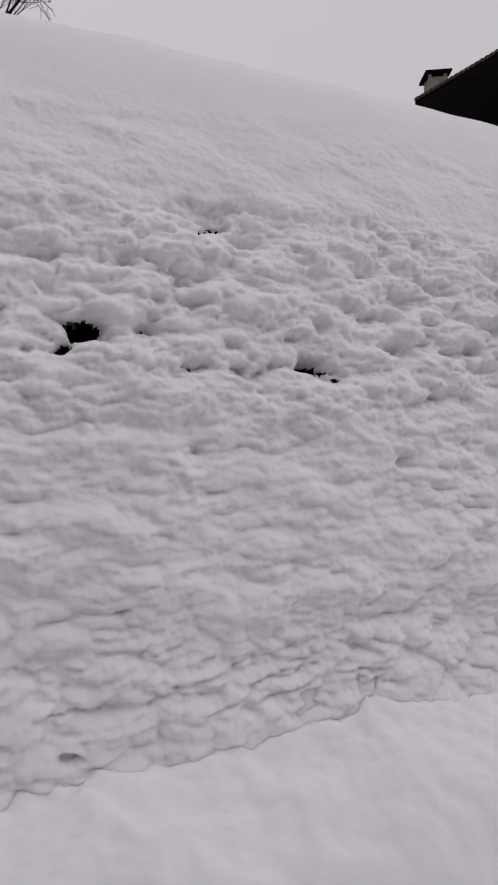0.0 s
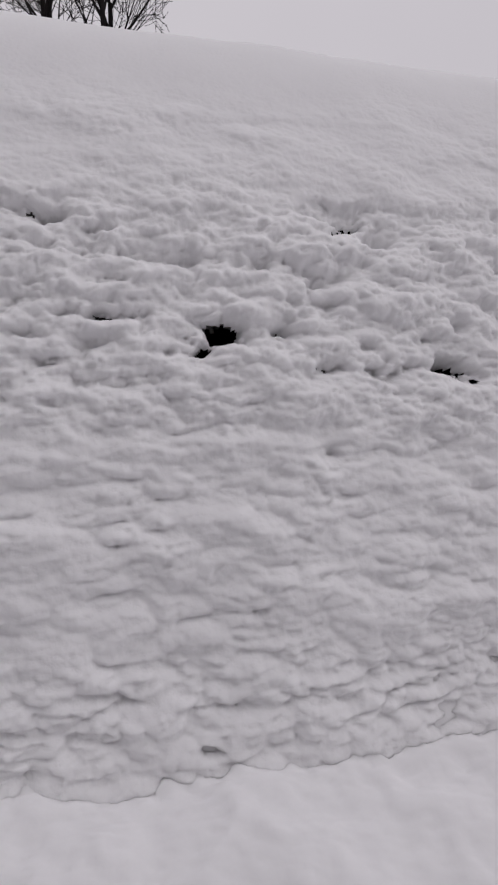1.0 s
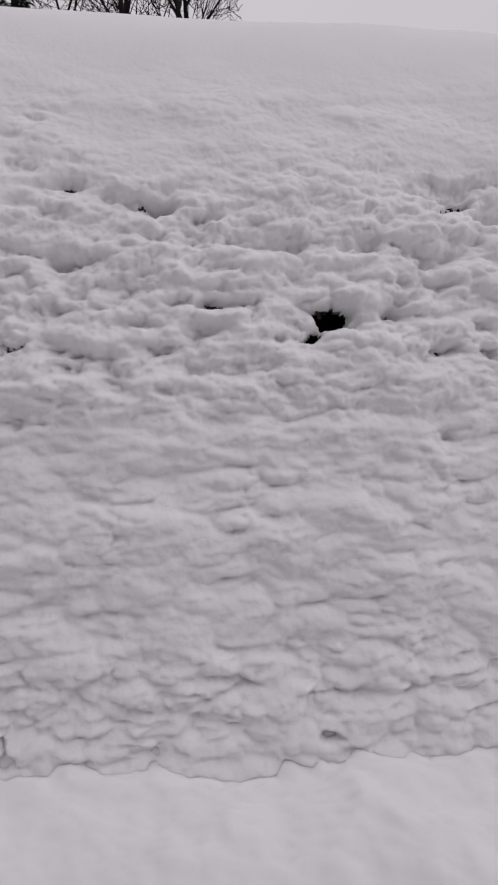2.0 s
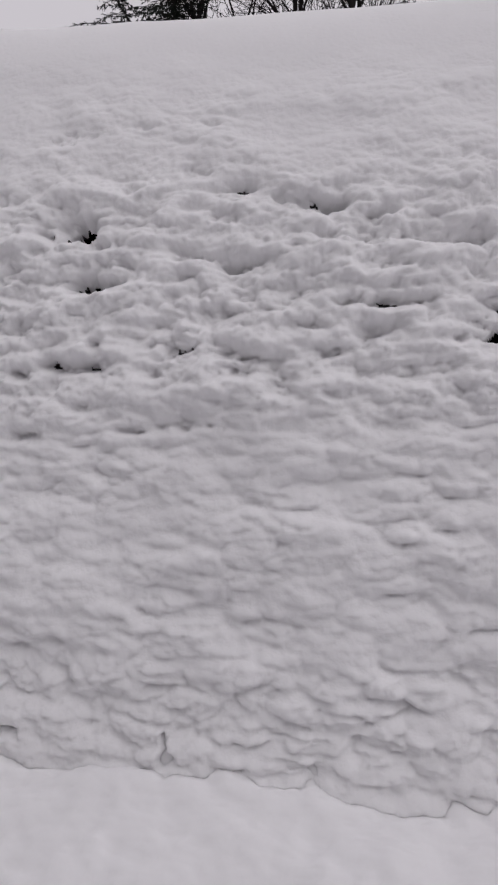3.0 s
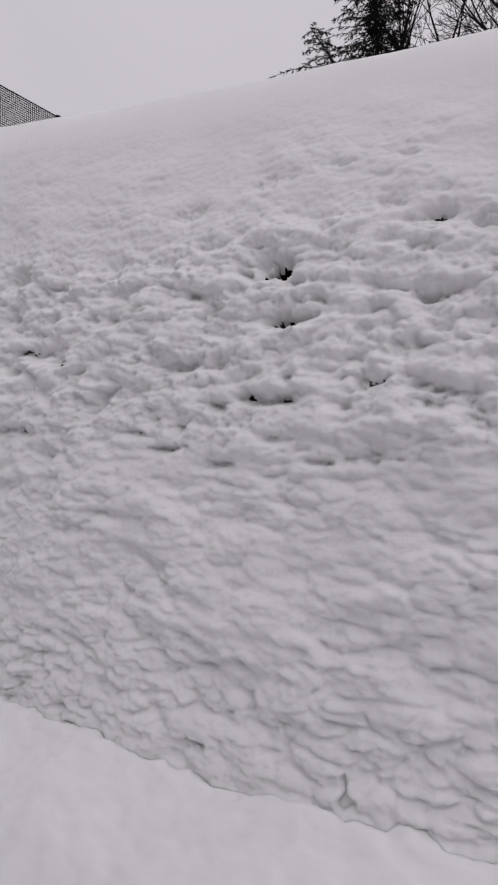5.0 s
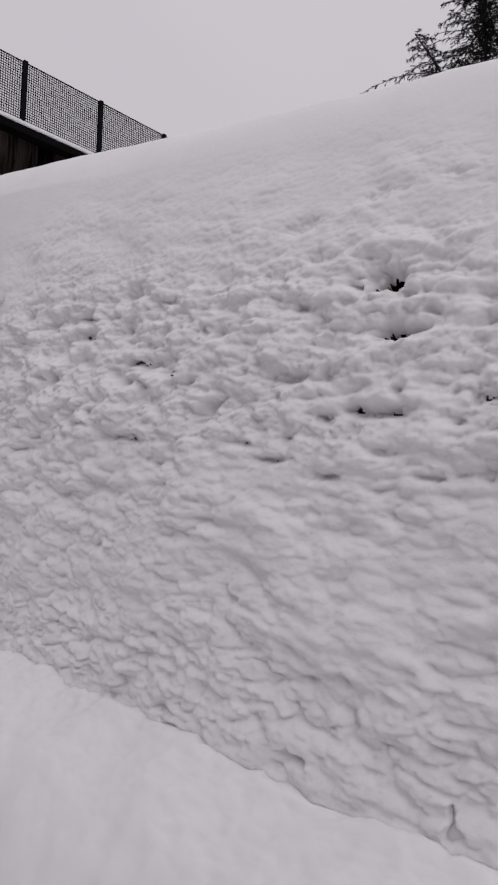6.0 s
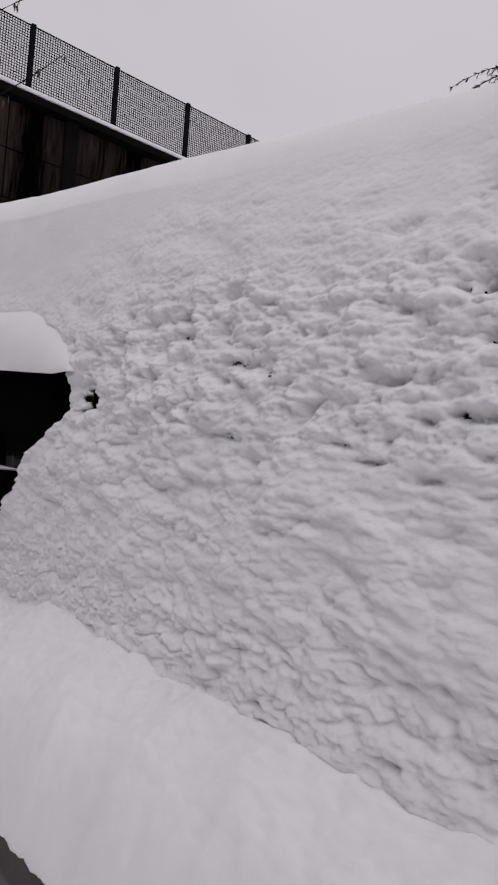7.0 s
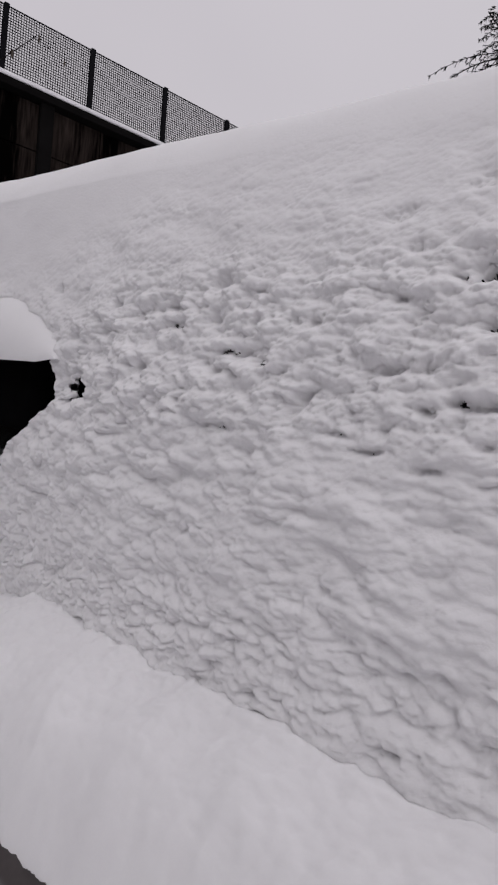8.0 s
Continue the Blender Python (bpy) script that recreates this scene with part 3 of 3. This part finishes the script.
def conifer(x, y, height, seed, lean=(0.0, 0.0), reach=3.2, low=0.35, boughs=90, extra=(), label="dark evergreen cedar with drooping needled boughs"):
    """A cedar: long boughs that rise and then droop, set with flat sprays of short hanging twigs."""
    rng = random.Random(seed)
    tree = tagged(new("conifer"), label, "tree", "conifers on the slope")
    tree.location = (x, y, 0)
    tr, bo, nd = ([], []), ([], []), ([], [])
    axis = [Vector((lean[0] * (k / 10) ** 4, lean[1] * (k / 10) ** 4, height * k / 10)) for k in range(11)]
    tube(*tr, axis, [max(0.20 * (1 - k / 10.2), 0.016) for k in range(11)], 7)
    up = Vector((0, 0, 1))
    for k in range(boughs):
        f = low + (1 - low) * (k + rng.random()) / boughs
        a = k * 2.4 + rng.uniform(-0.5, 0.5)
        size = reach * (1.0 - f) ** 0.75 * rng.uniform(0.6, 1.15) + 0.25
        if k < len(extra):
            f, a, size = extra[k]
        i = min(int(f * 10), 9)
        at = axis[i].lerp(axis[i + 1], f * 10 - i)
        steps = max(5, int(size / 0.16))
        pts, p, d = [at], at.copy(), Vector((math.cos(a), math.sin(a), rng.uniform(0.1, 0.4)))
        for n in range(steps):
            d = (d + Vector((rng.gauss(0, 0.05), rng.gauss(0, 0.05), -0.9 / steps * (0.4 + n / steps)))).normalized()
            p = p + d * (size / steps)
            pts.append(p.copy())
        tube(*bo, pts, [max(0.030 * size / reach * (1 - n / (steps + 1)), 0.007) for n in range(steps + 1)], 4)
        for n in range(1, steps + 1):
            along = (pts[n] - pts[n - 1]).normalized()
            side = along.cross(up).normalized()
            for turned in (-1, 1):
                spray = (0.07 + 0.16 * (1 - n / (steps + 1))) * rng.uniform(0.5, 1.2) * min(1.0, size)
                w = (along * rng.uniform(0.5, 1.0) + side * turned * rng.uniform(0.5, 0.9) + up * rng.uniform(-0.25, 0.15)).normalized()
                q = pts[n - 1].lerp(pts[n], rng.random())
                tips = [q, q + w * spray * 0.5, q + w * spray - up * 0.10 * spray]
                tube(*nd, tips, [0.010, 0.011, 0.004], 3)
                for _ in range(int(5 + 44 * spray)):
                    g = rng.random()
                    r = q + w * spray * g
                    l = rng.uniform(0.035, 0.09)
                    tip = r + (w * rng.uniform(0.2, 0.9) + side * rng.uniform(-0.6, 0.6) + up * rng.uniform(-0.9, 0.15)) * l
                    tube(*nd, [r, tip], [0.008, 0.003], 3)
    mesh_of("trunk", *tr, BARK, tree)
    mesh_of("bough_frame", *bo, BARK, tree)
    mesh_of("foliage", *nd, NEEDLES, tree)


conifer(-4.9, 16.6, 17.6, 5, reach=3.5, low=0.64, boughs=300)
conifer(-4.45, 15.85, 14.0, 12, lean=(-2.1, 0.0), reach=3.6, low=0.80, boughs=54, extra=((0.893, 3.35, 3.0), (0.885, 3.15, 2.3), (0.90, 3.5, 2.2), (0.93, 3.2, 1.1)), label="dark evergreen cedar top leaning out sideways")


# a thin sapling by the wall holds a few withered leaves before the fence
def sapling():
    tree = tagged(new("sapling"), "thin bare sapling with a few hanging withered leaves", "tree")
    rng = random.Random(4)
    v, f = [], []
    root = Vector((-8.1, 1.5, 0))
    tops = [Vector(p) for p in ((-7.24, 3.46, 7.42), (-7.12, 3.68, 6.53), (-7.42, 3.25, 7.45))]
    tube(v, f, [root, root + Vector((0.02, 0.03, 2.0)), root + Vector((0.05, 0.06, 4.0)), root + Vector((0.06, 0.12, 5.6))], [0.05, 0.04, 0.025, 0.01], 6)
    mesh_of("trunk", v, f, BARK, tree)
    v, f, lv, lf = [], [], [], []
    for k, tip in enumerate(tops):
        start = root + Vector((0.05, 0.1, (5.3, 4.3, 5.5)[k]))
        pts = [start.lerp(tip, n / 7) + Vector((rng.gauss(0, 0.03), rng.gauss(0, 0.03), 0.05 * math.sin(math.pi * n / 7))) for n in range(8)]
        tube(v, f, pts, [0.014 * (1 - n / 9) + 0.002 for n in range(8)], 4)
        for n in range(4, 8):
            for _ in range(2):
                a = pts[n]
                end = a + Vector((rng.gauss(0, 0.12), rng.gauss(0, 0.12), rng.uniform(-0.08, 0.12)))
                tube(v, f, [a, end], [0.004, 0.002], 3)
                if rng.random() < 0.65:
                    w = Vector((rng.gauss(0, 1), rng.gauss(0, 1), 0)).normalized() * 0.018
                    i = len(lv)
                    lv.extend([end, end + w + Vector((0, 0, -0.05)), end + w * 0.4 + Vector((0, 0, -0.12)), end - w + Vector((0, 0, -0.05))])
                    lf.append((i, i + 1, i + 2, i + 3))
    mesh_of("crown", v, f, BARK, tree)
    ob = mesh_of("foliage", lv, lf, LEAF, tree, "curled brown leaves")
    ob.modifiers.new("thickness", "SOLIDIFY").thickness = 0.003


sapling()

# ---- house up the slope ----
house = tagged(new("house"), "pale plastered house with dark eaves and a tiled roof", "house")
E0, E1 = Vector((13.87, 19.58, EYE + 11.10)), Vector((16.2, 17.72, EYE + 12.12))


def slab(name, corners, thick, mat, parent, label=""):
    bm = bmesh.new()
    lo = [bm.verts.new(c) for c in corners]
    hi = [bm.verts.new(Vector(c) + Vector((0, 0, thick))) for c in corners]
    n = len(corners)
    bm.faces.new(lo[::-1])
    bm.faces.new(hi)
    for i in range(n):
        bm.faces.new((lo[i], lo[(i + 1) % n], hi[(i + 1) % n], hi[i]))
    return part(name, bm, mat, parent, label)


along = (E1 - E0)
flat = Vector((along.x, along.y, 0)).normalized()
back = Vector((-flat.y, flat.x, 0))
ridge = E0 + along * 1.7
far_eave = ridge + flat * (ridge - E0).dot(flat) + Vector((0, 0, E0.z - ridge.z))
depth = 11.0
slab("roof", [E0, ridge, ridge + back * depth, E0 + back * depth], 0.16, ROOF, house, "dark roof slope with boarded underside")
slab("roof", [ridge, far_eave, far_eave + back * depth, ridge + back * depth], 0.16, ROOF, house)
# tile ends along the verge
n_tiles = 30
for k in range(n_tiles):
    p = E0 + (ridge - E0) * ((k + 0.5) / n_tiles)
    bm = bmesh.new()
    bmesh.ops.create_uvsphere(bm, u_segments=8, v_segments=5, radius=0.1, matrix=Matrix.Translation(p + Vector((0, 0, 0.17))) @ Matrix.Diagonal((0.9, 1.6, 0.5, 1)))
    part("tile", bm, TILE, house)
slab("roof_snow", [E0 + Vector((0, 0, 0.165)) + back * 0.15, ridge + Vector((0, 0, 0.165)) + back * 0.15, ridge + back * depth + Vector((0, 0, 0.165)), E0 + back * depth + Vector((0, 0, 0.165))], 0.05, SNOW_SMOOTH, house, "thin snow on the roof slope")
w0, w1 = E0 + flat * 3.7 + back * 2.2, far_eave - flat * 3.7 + back * 2.2
w0.z = w1.z = 0
wide = (w1 - w0).length
bm = box(0, 0, -0.3, wide, depth - 2.2, E0.z + 0.35)
body = part("wall", bm, PLASTER, house, "weathered pale plaster wall")
body.matrix_world = Matrix.Translation(w0) @ Matrix.Rotation(math.atan2(flat.y, flat.x), 4, "Z")
bm = box(-0.05, -0.55, 0, 0.05, 0.0, 0.1)
part("beam", bm, ROOF, house).matrix_world = Matrix.Translation(w0 + Vector((0.4, 0, E0.z + 0.3))) @ Matrix.Rotation(math.atan2(flat.y, flat.x), 4, "Z")
chim = Matrix.Translation(E0 + flat * 0.72 + back * 0.62) @ Matrix.Rotation(math.atan2(flat.y, flat.x) + 0.35, 4, "Z")
for name, b, m, label in (("chimney", (-0.34, -0.34, 0.42, 0.34, 0.34, 0.93), MASONRY, "stained masonry chimney stack"), ("chimney_cap", (-0.47, -0.47, 1.04, 0.47, 0.47, 1.12), ROOF, "dark slab cap")):
    part(name, box(*b, 0.02), m, house, label).matrix_world = chim
for sx in (-0.32, 0.22):
    for sy in (-0.32, 0.22):
        part("cap_support", box(sx, sy, 0.92, sx + 0.1, sy + 0.1, 1.05), MASONRY, house).matrix_world = chim
